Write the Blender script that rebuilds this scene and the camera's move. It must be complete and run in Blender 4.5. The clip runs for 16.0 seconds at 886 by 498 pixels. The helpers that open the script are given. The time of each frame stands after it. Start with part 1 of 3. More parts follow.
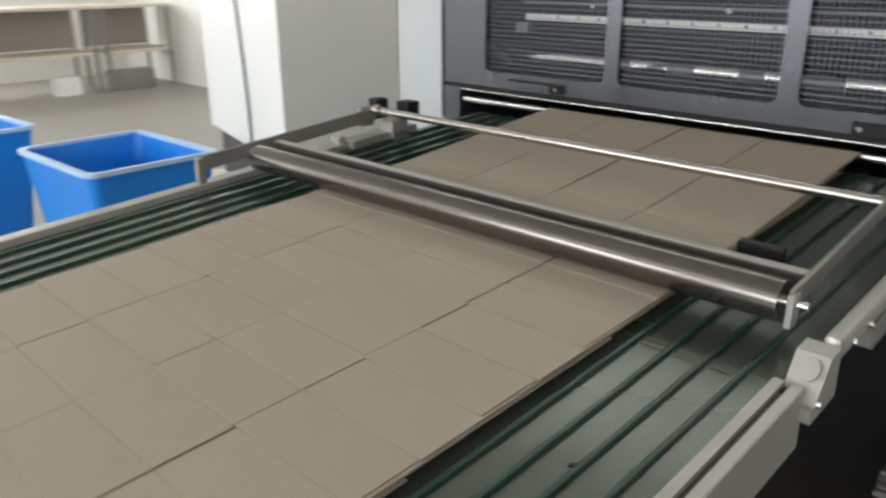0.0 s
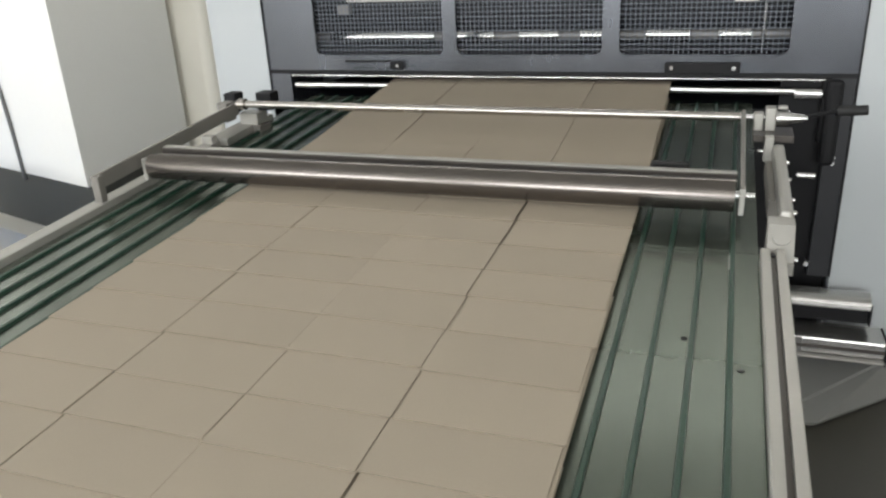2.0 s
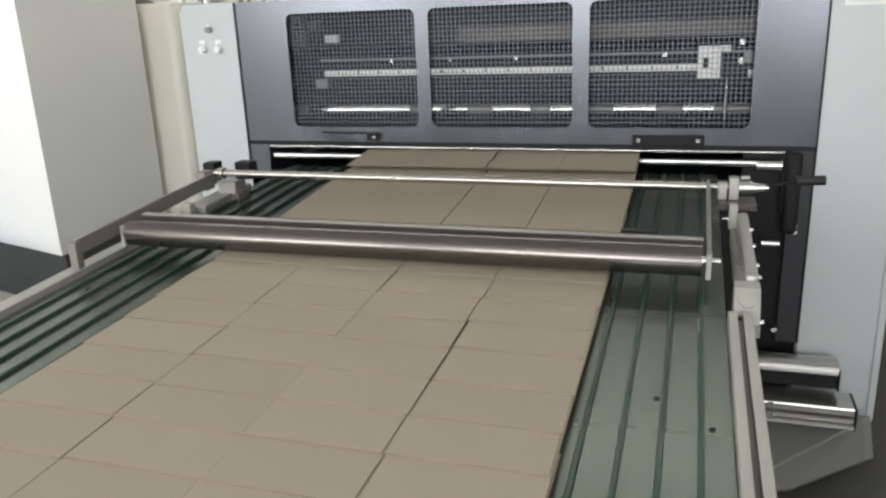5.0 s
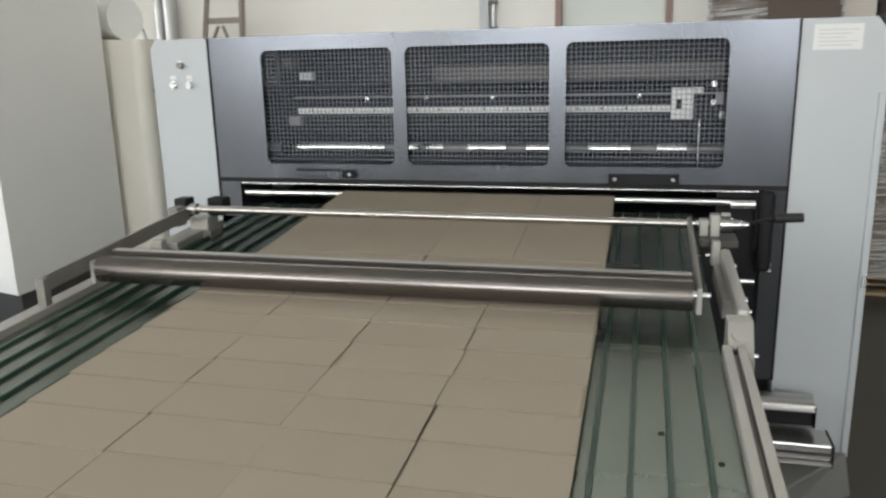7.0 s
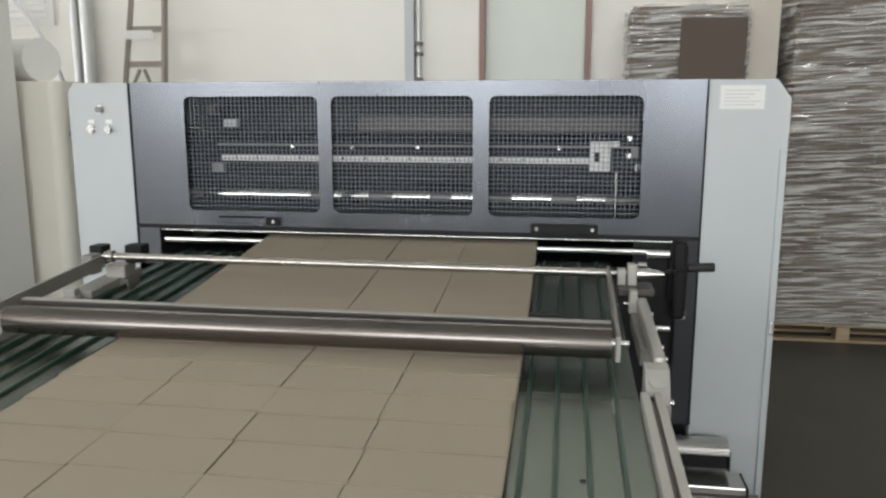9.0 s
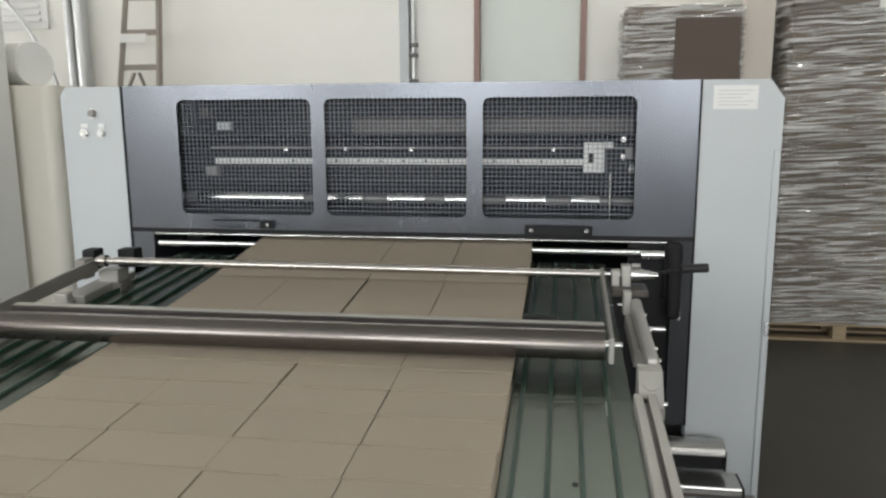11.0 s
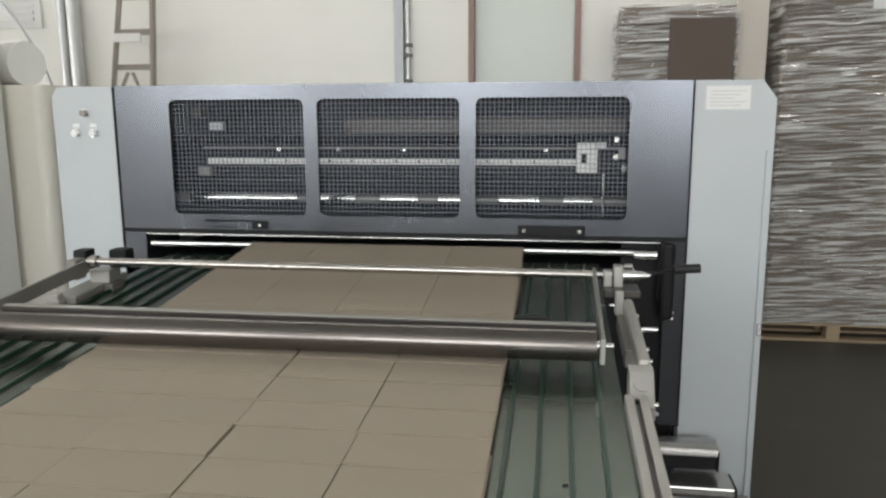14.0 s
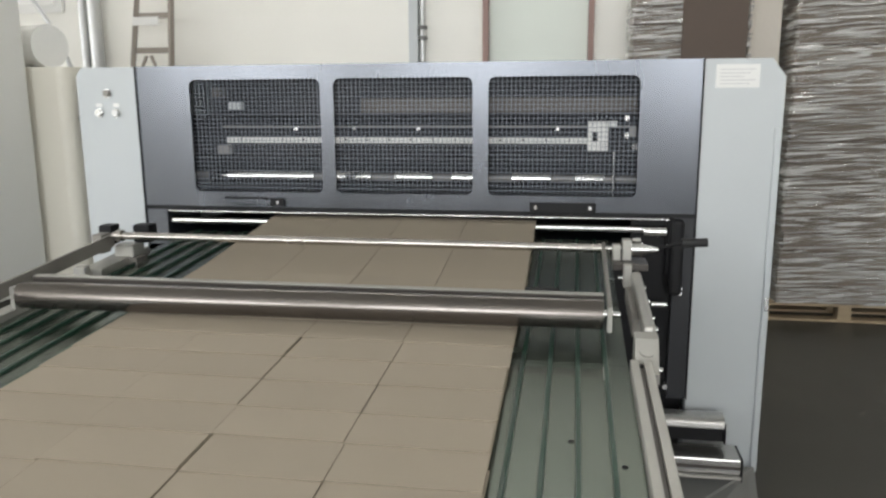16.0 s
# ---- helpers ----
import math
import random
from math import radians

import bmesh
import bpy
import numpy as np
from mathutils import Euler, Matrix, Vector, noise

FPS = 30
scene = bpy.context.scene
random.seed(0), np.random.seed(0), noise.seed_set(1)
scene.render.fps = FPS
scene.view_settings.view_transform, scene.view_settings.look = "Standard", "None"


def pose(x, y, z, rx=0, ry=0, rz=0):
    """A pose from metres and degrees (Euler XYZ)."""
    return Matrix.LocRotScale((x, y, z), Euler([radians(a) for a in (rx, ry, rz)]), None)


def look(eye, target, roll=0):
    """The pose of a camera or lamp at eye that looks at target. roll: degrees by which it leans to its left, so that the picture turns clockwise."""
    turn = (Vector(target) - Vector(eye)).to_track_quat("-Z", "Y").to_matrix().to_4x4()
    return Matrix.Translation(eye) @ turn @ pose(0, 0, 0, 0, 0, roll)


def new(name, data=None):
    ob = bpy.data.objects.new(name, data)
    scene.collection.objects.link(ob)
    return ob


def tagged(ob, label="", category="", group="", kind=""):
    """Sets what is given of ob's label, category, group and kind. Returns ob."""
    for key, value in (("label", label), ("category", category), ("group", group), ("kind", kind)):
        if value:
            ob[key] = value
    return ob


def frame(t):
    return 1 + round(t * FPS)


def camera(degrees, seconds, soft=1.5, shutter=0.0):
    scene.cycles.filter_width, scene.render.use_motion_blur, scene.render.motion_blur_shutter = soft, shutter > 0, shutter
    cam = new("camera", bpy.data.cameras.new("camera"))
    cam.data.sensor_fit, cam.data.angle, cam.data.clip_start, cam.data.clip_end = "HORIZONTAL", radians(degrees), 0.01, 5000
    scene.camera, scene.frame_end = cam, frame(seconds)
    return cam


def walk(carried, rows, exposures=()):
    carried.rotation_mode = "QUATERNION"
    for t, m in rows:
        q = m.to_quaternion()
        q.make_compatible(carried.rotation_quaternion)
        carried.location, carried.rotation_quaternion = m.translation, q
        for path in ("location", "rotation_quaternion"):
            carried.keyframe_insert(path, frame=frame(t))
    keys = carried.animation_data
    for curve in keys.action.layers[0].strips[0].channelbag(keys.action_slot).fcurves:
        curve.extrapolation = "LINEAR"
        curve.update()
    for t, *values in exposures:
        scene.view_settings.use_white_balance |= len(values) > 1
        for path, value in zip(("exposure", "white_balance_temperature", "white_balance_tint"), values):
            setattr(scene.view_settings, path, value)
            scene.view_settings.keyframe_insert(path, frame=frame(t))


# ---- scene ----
cam = camera(59.6, 16.0, soft=2.4, shutter=0.4)
PATH = [
    (0, (1.303, -2.451, 1.616), (-0.005, -1.103, 0.93), -0.2),
    (0.1, (1.256, -2.503, 1.623), (0.027, -1.093, 0.929), -0.7),
    (0.25, (1.187, -2.574, 1.631), (0.068, -1.083, 0.926), -1.3),
    (0.5, (1.081, -2.677, 1.639), (0.117, -1.079, 0.92), -1.9),
    (1, (0.896, -2.821, 1.636), (0.146, -1.118, 0.902), -1.5),
    (1.5, (0.813, -2.924, 1.649), (0.149, -1.19, 0.906), -2.7),
    (2, (0.805, -2.984, 1.65), (0.157, -1.245, 0.903), -3.0),
    (2.5, (0.804, -3.014, 1.642), (0.153, -1.275, 0.899), -3.0),
    (3, (0.807, -3.025, 1.646), (0.16, -1.283, 0.906), -3.1),
    (3.5, (0.811, -3.021, 1.651), (0.177, -1.268, 0.927), -2.9),
    (4, (0.813, -3.014, 1.651), (0.194, -1.246, 0.952), -2.8),
    (4.5, (0.811, -3.021, 1.653), (0.212, -1.225, 1.008), -2.4),
    (4.7, (0.813, -3.022, 1.651), (0.214, -1.216, 1.037), -2.4),
    (6.8, (0.753, -3.017, 1.618), (0.231, -1.147, 1.14), -1.4),
    (7, (0.721, -3.021, 1.617), (0.231, -1.14, 1.148), -1.3),
    (7.5, (0.706, -3.023, 1.61), (0.351, -1.102, 1.181), -0.3),
    (8, (0.71, -3.033, 1.622), (0.402, -1.095, 1.233), 0.0),
    (8.5, (0.72, -3.038, 1.624), (0.414, -1.094, 1.268), 0.1),
    (9, (0.724, -3.031, 1.628), (0.419, -1.086, 1.273), 0.0),
    (11.5, (0.744, -3.018, 1.63), (0.443, -1.072, 1.279), -0.4),
    (12, (0.749, -3.013, 1.627), (0.446, -1.068, 1.277), -0.4),
    (12.5, (0.747, -3.013, 1.627), (0.454, -1.066, 1.278), -0.3),
    (13, (0.749, -3.018, 1.633), (0.457, -1.071, 1.282), -0.3),
    (13.5, (0.748, -3.017, 1.627), (0.457, -1.069, 1.278), -0.3),
    (14, (0.749, -3.016, 1.631), (0.459, -1.068, 1.279), -0.3),
    (14.5, (0.75, -3.015, 1.631), (0.464, -1.067, 1.279), -0.3),
    (15, (0.748, -3.017, 1.624), (0.463, -1.069, 1.273), -0.3),
    (15.5, (0.743, -3.031, 1.613), (0.46, -1.083, 1.259), -0.3),
    (15.75, (0.751, -3.056, 1.609), (0.452, -1.112, 1.242), -0.3),
    (15.9, (0.758, -3.076, 1.608), (0.445, -1.137, 1.229), -0.4),
    (16, (0.765, -3.092, 1.607), (0.439, -1.157, 1.219), -0.4),
]
walk(cam, [(t, look(eye, target, roll)) for t, eye, target, roll in PATH], [(0.0, -0.01), (0.5, 0.17), (4.5, 0.13), (7.0, -0.11), (14.0, -0.16), (15.5, -0.17), (16.0, 0.02)])

# ---- world and light ----
world = bpy.data.worlds.new("world")
scene.world = world
world.use_nodes = True
sky = world.node_tree.nodes.new("ShaderNodeTexSky")
sky.sky_type, sky.sun_disc = "NISHITA", False
sky.sun_elevation, sky.sun_rotation = radians(40), radians(250)
back = world.node_tree.nodes["Background"]
back.inputs["Strength"].default_value = 0.12
world.node_tree.links.new(sky.outputs[0], back.inputs[0])
scene.view_settings.exposure = 0.0


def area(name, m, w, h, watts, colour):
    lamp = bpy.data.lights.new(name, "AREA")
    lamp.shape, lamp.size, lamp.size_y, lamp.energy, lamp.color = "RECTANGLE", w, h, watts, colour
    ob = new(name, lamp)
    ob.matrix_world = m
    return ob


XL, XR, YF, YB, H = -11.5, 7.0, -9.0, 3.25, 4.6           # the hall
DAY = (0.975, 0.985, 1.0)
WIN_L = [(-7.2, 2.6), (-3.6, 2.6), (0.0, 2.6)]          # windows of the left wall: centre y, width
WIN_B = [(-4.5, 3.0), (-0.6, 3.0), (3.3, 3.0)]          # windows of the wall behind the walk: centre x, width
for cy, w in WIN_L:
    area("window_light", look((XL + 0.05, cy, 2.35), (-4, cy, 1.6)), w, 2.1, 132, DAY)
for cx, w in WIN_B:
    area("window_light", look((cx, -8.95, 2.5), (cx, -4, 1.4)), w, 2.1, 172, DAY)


# ---- materials ----
def mat(name, rgb, rough=0.5, metal=0.0, grain=0.0, gscale=40.0, wear=0.0, wscale=3.0, bump=0.0, stretch=(1, 1, 1), vary=0.0, spec=0.5, coat=0.0):
    """A principled surface: base colour varied by fine grain and broad wear, roughness likewise, with a fine relief."""
    m = bpy.data.materials.new(name)
    m.use_nodes = True
    nt = m.node_tree
    n, l = nt.nodes, nt.links
    p = n["Principled BSDF"]
    p.inputs["Roughness"].default_value = rough
    p.inputs["Metallic"].default_value = metal
    p.inputs["Specular IOR Level"].default_value = spec
    p.inputs["Coat Weight"].default_value = coat
    p.inputs["Base Color"].default_value = (*rgb, 1)
    if not (grain or wear or bump or vary):
        return m
    tc = n.new("ShaderNodeTexCoord")
    mp = n.new("ShaderNodeMapping")
    mp.inputs["Scale"].default_value = stretch
    l.new(tc.outputs["Object"], mp.inputs[0])
    fine = n.new("ShaderNodeTexNoise")
    fine.inputs["Scale"].default_value, fine.inputs["Detail"].default_value = gscale, 5
    broad = n.new("ShaderNodeTexNoise")
    broad.inputs["Scale"].default_value, broad.inputs["Detail"].default_value = wscale, 6
    l.new(mp.outputs[0], fine.inputs["Vector"])
    l.new(mp.outputs[0], broad.inputs["Vector"])

    def scaled(sock, amount):
        a = n.new("ShaderNodeMath")
        a.operation = "SUBTRACT"
        l.new(sock, a.inputs[0])
        a.inputs[1].default_value = 0.5
        b = n.new("ShaderNodeMath")
        b.operation = "MULTIPLY"
        l.new(a.outputs[0], b.inputs[0])
        b.inputs[1].default_value = amount
        return b.outputs[0]

    def add(a, b):
        s = n.new("ShaderNodeMath")
        s.operation = "ADD"
        l.new(a, s.inputs[0])
        if isinstance(b, float):
            s.inputs[1].default_value = b
        else:
            l.new(b, s.inputs[1])
        return s.outputs[0]

    total = add(scaled(fine.outputs[0], grain * 2), scaled(broad.outputs[0], wear * 2))
    if vary:
        info = n.new("ShaderNodeObjectInfo")
        total = add(total, scaled(info.outputs["Random"], vary))
    hsv = n.new("ShaderNodeHueSaturation")
    hsv.inputs["Color"].default_value = (*rgb, 1)
    l.new(add(total, 1.0), hsv.inputs["Value"])
    l.new(hsv.outputs[0], p.inputs["Base Color"])
    l.new(add(scaled(broad.outputs[0], min(0.35, wear * 1.2 + grain * 0.5)), float(rough)), p.inputs["Roughness"])
    if bump:
        bp = n.new("ShaderNodeBump")
        bp.inputs["Strength"].default_value, bp.inputs["Distance"].default_value = bump, 0.002
        l.new(fine.outputs[0], bp.inputs["Height"])
        l.new(bp.outputs[0], p.inputs["Normal"])
    return m


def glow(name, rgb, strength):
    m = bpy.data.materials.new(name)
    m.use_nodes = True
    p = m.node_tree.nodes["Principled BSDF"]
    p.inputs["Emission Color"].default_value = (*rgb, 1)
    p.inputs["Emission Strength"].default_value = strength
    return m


M_WALL = mat("white_wall_paint", (0.86, 0.85, 0.80), 0.7, grain=0.02, gscale=60, wear=0.05, wscale=1.2, bump=0.1)
M_CEIL = mat("ceiling_paint", (0.72, 0.72, 0.70), 0.8, wear=0.06, wscale=0.8)
# One floor in two tones: shade by the machine, window light on the left.
M_FLOOR = mat("shaded_epoxy_floor", (0.045, 0.042, 0.033), 0.42, grain=0.08, gscale=60, wear=0.16, wscale=1.1, bump=0.04)
M_LIT_FLOOR = mat("window_lit_floor", (0.30, 0.285, 0.255), 0.45, grain=0.04, gscale=70, wear=0.10, wscale=0.9, bump=0.04)
M_HOOD = mat("slate_grey_enamel", (0.135, 0.144, 0.162), 0.25, metal=0.78, grain=0.03, gscale=180, wear=0.12, wscale=3.0, stretch=(2.2, 1, 0.7), bump=0.008)
M_CAB = mat("pale_grey_enamel", (0.50, 0.53, 0.54), 0.38, grain=0.02, gscale=160, wear=0.07, wscale=1.8, bump=0.05)
# The hood's enamel once more, its dark reflection painted in as near-black.
M_STILE = mat("hood_enamel_dark_reflection", (0.022, 0.023, 0.026), 0.45, metal=0.1, grain=0.04, wear=0.15, wscale=3)
M_BLACK = mat("black_enamel", (0.010, 0.010, 0.011), 0.55, spec=0.25, grain=0.1, gscale=80, wear=0.2, wscale=5)
# Near-black: the shade behind the mesh is put into the parts' colour.
M_DARK = mat("interior_shade", (0.007, 0.009, 0.014), 0.5, grain=0.1, wear=0.3, wscale=4)
M_COVER = mat("dark_brown_board", (0.105, 0.075, 0.058), 0.6, grain=0.04, gscale=30, wear=0.10, wscale=3)
M_RUBBER = mat("black_rubber", (0.015, 0.015, 0.015), 0.6, grain=0.1, bump=0.1)
M_STEEL = mat("polished_steel", (0.50, 0.475, 0.44), 0.27, metal=1.0, grain=0.01, gscale=200, wear=0.02, wscale=2)
M_CHROME = mat("bright_steel", (0.75, 0.75, 0.74), 0.20, metal=1.0, grain=0.01, wear=0.03)
M_ROLL = mat("dark_turned_steel", (0.175, 0.158, 0.145), 0.21, metal=0.9, grain=0.02, gscale=60)
M_FRAME = mat("grey_painted_steel", (0.235, 0.222, 0.20), 0.4, metal=0.3, grain=0.05, wear=0.16, wscale=7)
M_BROWN = mat("brown_grey_steel", (0.075, 0.066, 0.058), 0.42, metal=0.3, grain=0.04, wear=0.12, wscale=4)
M_GUARD = mat("dull_grey_sheet", (0.20, 0.20, 0.19), 0.5, metal=0.3, grain=0.03, wear=0.12)
M_ALU = mat("anodised_aluminium", (0.41, 0.40, 0.365), 0.42, metal=0.45, grain=0.04, gscale=90, wear=0.10, wscale=5)
M_BRIGHT = mat("brushed_steel", (0.52, 0.51, 0.49), 0.25, metal=0.9, grain=0.04, wear=0.08)
M_DECK = mat("worn_steel_deck", (0.118, 0.138, 0.113), 0.25, metal=0.65, grain=0.03, gscale=120, wear=0.09, wscale=2.5)
M_BELT = mat("green_conveyor_belt", (0.013, 0.046, 0.028), 0.38, grain=0.08, wear=0.2, wscale=6)
M_CARD = mat("kraft_board", (0.372, 0.320, 0.250), 0.78, grain=0.035, gscale=220, wear=0.05, wscale=4, bump=0.12, vary=0.045, spec=0.3)
M_EDGE = mat("fluted_board_edge", (0.225, 0.19, 0.142), 0.85, grain=0.15, gscale=300)
M_BLUE = mat("blue_plastic", (0.012, 0.23, 0.74), 0.38, grain=0.03, wear=0.08, wscale=4)
M_RIM = mat("pale_blue_rim", (0.45, 0.62, 0.85), 0.4, wear=0.08)
M_TABLE = mat("beige_laminate", (0.62, 0.55, 0.45), 0.5, grain=0.03, wear=0.08)
M_TAUPE = mat("taupe_panel", (0.36, 0.33, 0.30), 0.6, grain=0.03, wear=0.1)
M_LEG = mat("dull_grey_steel", (0.28, 0.27, 0.26), 0.45, metal=0.5, wear=0.12)
M_WIRE = mat("zinc_wire", (0.20, 0.22, 0.255), 0.45, metal=0.2)
M_PAPER = mat("white_paper", (0.80, 0.80, 0.78), 0.7, wear=0.03)
M_INK = mat("grey_ink", (0.62, 0.62, 0.62), 0.7)
M_FOAM = mat("white_foam_sheet", (0.80, 0.80, 0.77), 0.75, grain=0.03, gscale=70, wear=0.06, bump=0.2)
M_CREAM = mat("cream_enamel", (0.77, 0.74, 0.65), 0.45, wear=0.08, wscale=2)
M_WOODLAD = mat("ladder_wood", (0.29, 0.255, 0.22), 0.55, grain=0.12, gscale=20, wear=0.15, stretch=(6, 6, 0.6))
M_DOORFR = mat("rust_red_frame", (0.30, 0.19, 0.165), 0.5, wear=0.15)
M_DOOR = mat("pale_green_door", (0.70, 0.75, 0.69), 0.4, wear=0.04)
M_PIPE = mat("galvanised_pipe", (0.55, 0.56, 0.56), 0.4, metal=0.7, wear=0.12)
M_BOARD = mat("stacked_board", (0.18, 0.148, 0.12), 0.7, grain=0.1, gscale=8, wear=0.12, wscale=2, stretch=(1, 1, 18), vary=0.25)
M_KRAFT2 = mat("hazy_wrapped_board", (0.70, 0.65, 0.575), 0.7, grain=0.03, wear=0.06)
M_PALLET = mat("pallet_wood", (0.40, 0.31, 0.20), 0.7, grain=0.15, gscale=14, wear=0.2, stretch=(0.6, 6, 6))
M_CABW = mat("white_cabinet_enamel", (0.78, 0.775, 0.74), 0.5, grain=0.02, gscale=60, wear=0.05, wscale=1.2, bump=0.05)
M_PLINTH = mat("dark_plinth", (0.05, 0.052, 0.045), 0.6, wear=0.2)
M_CABLE = mat("grey_cable", (0.12, 0.12, 0.115), 0.5)


def film_material():
    """Stretch film: thin clear plastic with fine stretched wrinkles over what it wraps. White diffuse streaks paint in
    window glints.
    """
    m = bpy.data.materials.new("stretch_film")
    m.use_nodes = True
    n, l = m.node_tree.nodes, m.node_tree.links
    out = n["Material Output"]
    n.remove(n["Principled BSDF"])
    tc, mp = n.new("ShaderNodeTexCoord"), n.new("ShaderNodeMapping")
    lean = n.new("ShaderNodeMapping")
    lean.inputs["Rotation"].default_value = (0.0, 0.05, 0.0)
    mp.inputs["Scale"].default_value = (1.9, 1.9, 46)
    l.new(tc.outputs["Object"], lean.inputs[0])
    l.new(lean.outputs[0], mp.inputs[0])
    wr = n.new("ShaderNodeTexNoise")
    wr.inputs["Scale"].default_value, wr.inputs["Detail"].default_value, wr.inputs["Distortion"].default_value = 1.6, 9, 0.7
    l.new(mp.outputs[0], wr.inputs["Vector"])
    bp = n.new("ShaderNodeBump")
    bp.inputs["Strength"].default_value, bp.inputs["Distance"].default_value = 1.0, 0.10
    l.new(wr.outputs[0], bp.inputs["Height"])
    gl, tr, mix = n.new("ShaderNodeBsdfGlossy"), n.new("ShaderNodeBsdfTransparent"), n.new("ShaderNodeMixShader")
    df, milk_glint = n.new("ShaderNodeBsdfDiffuse"), n.new("ShaderNodeMixShader")
    gl.inputs["Roughness"].default_value = 0.09
    gl.inputs["Color"].default_value = (0.95, 0.95, 0.94, 1)
    df.inputs["Color"].default_value = (0.88, 0.875, 0.85, 1)
    milk_glint.inputs[0].default_value = 0.40
    l.new(bp.outputs[0], gl.inputs["Normal"])
    l.new(gl.outputs[0], milk_glint.inputs[1])
    l.new(df.outputs[0], milk_glint.inputs[2])
    # noise bands place the milky white that stands in for highlights
    rp = n.new("ShaderNodeMapRange")
    rp.inputs["From Min"].default_value, rp.inputs["From Max"].default_value = 0.468, 0.565
    rp.inputs["To Min"].default_value, rp.inputs["To Max"].default_value = 0.03, 1.0
    l.new(wr.outputs[0], rp.inputs["Value"])
    l.new(rp.outputs[0], mix.inputs[0])
    l.new(tr.outputs[0], mix.inputs[1])
    l.new(milk_glint.outputs[0], mix.inputs[2])
    l.new(mix.outputs[0], out.inputs[0])
    return m


M_FILM = film_material()
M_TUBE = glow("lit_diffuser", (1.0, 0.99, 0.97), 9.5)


# ---- mesh helpers ----
def part(name, bm, material, parent=None, label=""):
    """Links a bmesh as one mesh object under a thing or part."""
    me = bpy.data.meshes.new(name)
    bm.to_mesh(me)
    bm.free()
    me.materials.append(material)
    ob = new(name, me)
    ob.parent = parent
    if label:
        ob["label"] = label
    return ob


def empty(name, m=None):
    ob = new(name)
    ob.empty_display_size = 0.1
    if m is not None:
        ob.matrix_world = m
    return ob


def add_box(bm, x0, x1, y0, y1, z0, z1, m=None, bevel=0.0):
    before = set(bm.verts)
    r = bmesh.ops.create_cube(bm, size=1.0)
    vs = r["verts"]
    t = Matrix.Translation(((x0 + x1) / 2, (y0 + y1) / 2, (z0 + z1) / 2)) @ Matrix.Diagonal((x1 - x0, y1 - y0, z1 - z0, 1))
    bmesh.ops.transform(bm, matrix=t, verts=vs)
    if bevel:
        es = list({e for v in vs for e in v.link_edges})
        bmesh.ops.bevel(bm, geom=es, offset=bevel, segments=2, profile=0.5, affect="EDGES")
    if m is not None:
        bmesh.ops.transform(bm, matrix=m, verts=[v for v in bm.verts if v not in before])
    return bm


def box(x0, x1, y0, y1, z0, z1, bevel=0.0, m=None):
    return add_box(bmesh.new(), x0, x1, y0, y1, z0, z1, m, bevel)


def add_cyl(bm, a, b, r, seg=24, r2=None, smooth=True):
    """A capped cylinder or cone from point a to b."""
    a, b = Vector(a), Vector(b)
    d = b - a
    m = Matrix.Translation((a + b) / 2) @ d.to_track_quat("Z", "Y").to_matrix().to_4x4()
    res = bmesh.ops.create_cone(bm, cap_ends=True, segments=seg, radius1=r, radius2=r if r2 is None else r2, depth=d.length, matrix=m)
    if smooth:
        for f in {f for v in res["verts"] for f in v.link_faces}:
            f.smooth = len(f.verts) == 4
            if len(f.verts) != 4:
                for e in f.edges:
                    e.smooth = False
    return bm


def cyl(a, b, r, seg=24, r2=None):
    return add_cyl(bmesh.new(), a, b, r, seg, r2)


def prism(points, z0, z1):
    """A prism on a convex plan polygon, anticlockwise."""
    bm = bmesh.new()
    lo = [bm.verts.new((x, y, z0)) for x, y in points]
    hi = [bm.verts.new((x, y, z1)) for x, y in points]
    bm.faces.new(lo[::-1])
    bm.faces.new(hi)
    for i in range(len(points)):
        j = (i + 1) % len(points)
        bm.faces.new((lo[i], lo[j], hi[j], hi[i]))
    return bm


def rounded(x0, x1, z0, z1, r, n=5):
    pts = []
    for cx, cz, a in ((x1 - r, z1 - r, 0), (x0 + r, z1 - r, 90), (x0 + r, z0 + r, 180), (x1 - r, z0 + r, 270)):
        for i in range(n + 1):
            w = radians(a + 90 * i / n)
            pts.append((cx + r * math.cos(w), cz + r * math.sin(w)))
    return pts


def pierced(outer, holes, y0, y1):
    """An upright sheet in the xz plane from y0 to y1 deep, with holes through it."""
    bm = bmesh.new()
    edges = []
    for loop in (outer, *holes):
        vs = [bm.verts.new((x, y0, z)) for x, z in loop]
        edges += [bm.edges.new((vs[i], vs[(i + 1) % len(vs)])) for i in range(len(vs))]
    bmesh.ops.triangle_fill(bm, edges=edges, use_beauty=True)
    faces = list(bm.faces)
    r = bmesh.ops.extrude_face_region(bm, geom=faces)
    bmesh.ops.translate(bm, vec=(0, y1 - y0, 0), verts=[g for g in r["geom"] if isinstance(g, bmesh.types.BMVert)])
    bmesh.ops.recalc_face_normals(bm, faces=bm.faces[:])
    return bm


def tube(points, r, name, material, parent=None):
    """A bent pipe or cable along points."""
    cu = bpy.data.curves.new(name, "CURVE")
    cu.dimensions, cu.bevel_depth, cu.bevel_resolution, cu.use_fill_caps = "3D", r, 4, True
    sp = cu.splines.new("BEZIER")
    sp.bezier_points.add(len(points) - 1)
    for bp, p in zip(sp.bezier_points, points):
        bp.co, bp.handle_left_type, bp.handle_right_type = p, "AUTO", "AUTO"
    ob = new(name, cu)
    cu.materials.append(material)
    ob.parent = parent
    return ob


# ---- structure ----
def setting(name, bm, material, label, category):
    return tagged(part(name, bm, material), label, category, kind="structure")


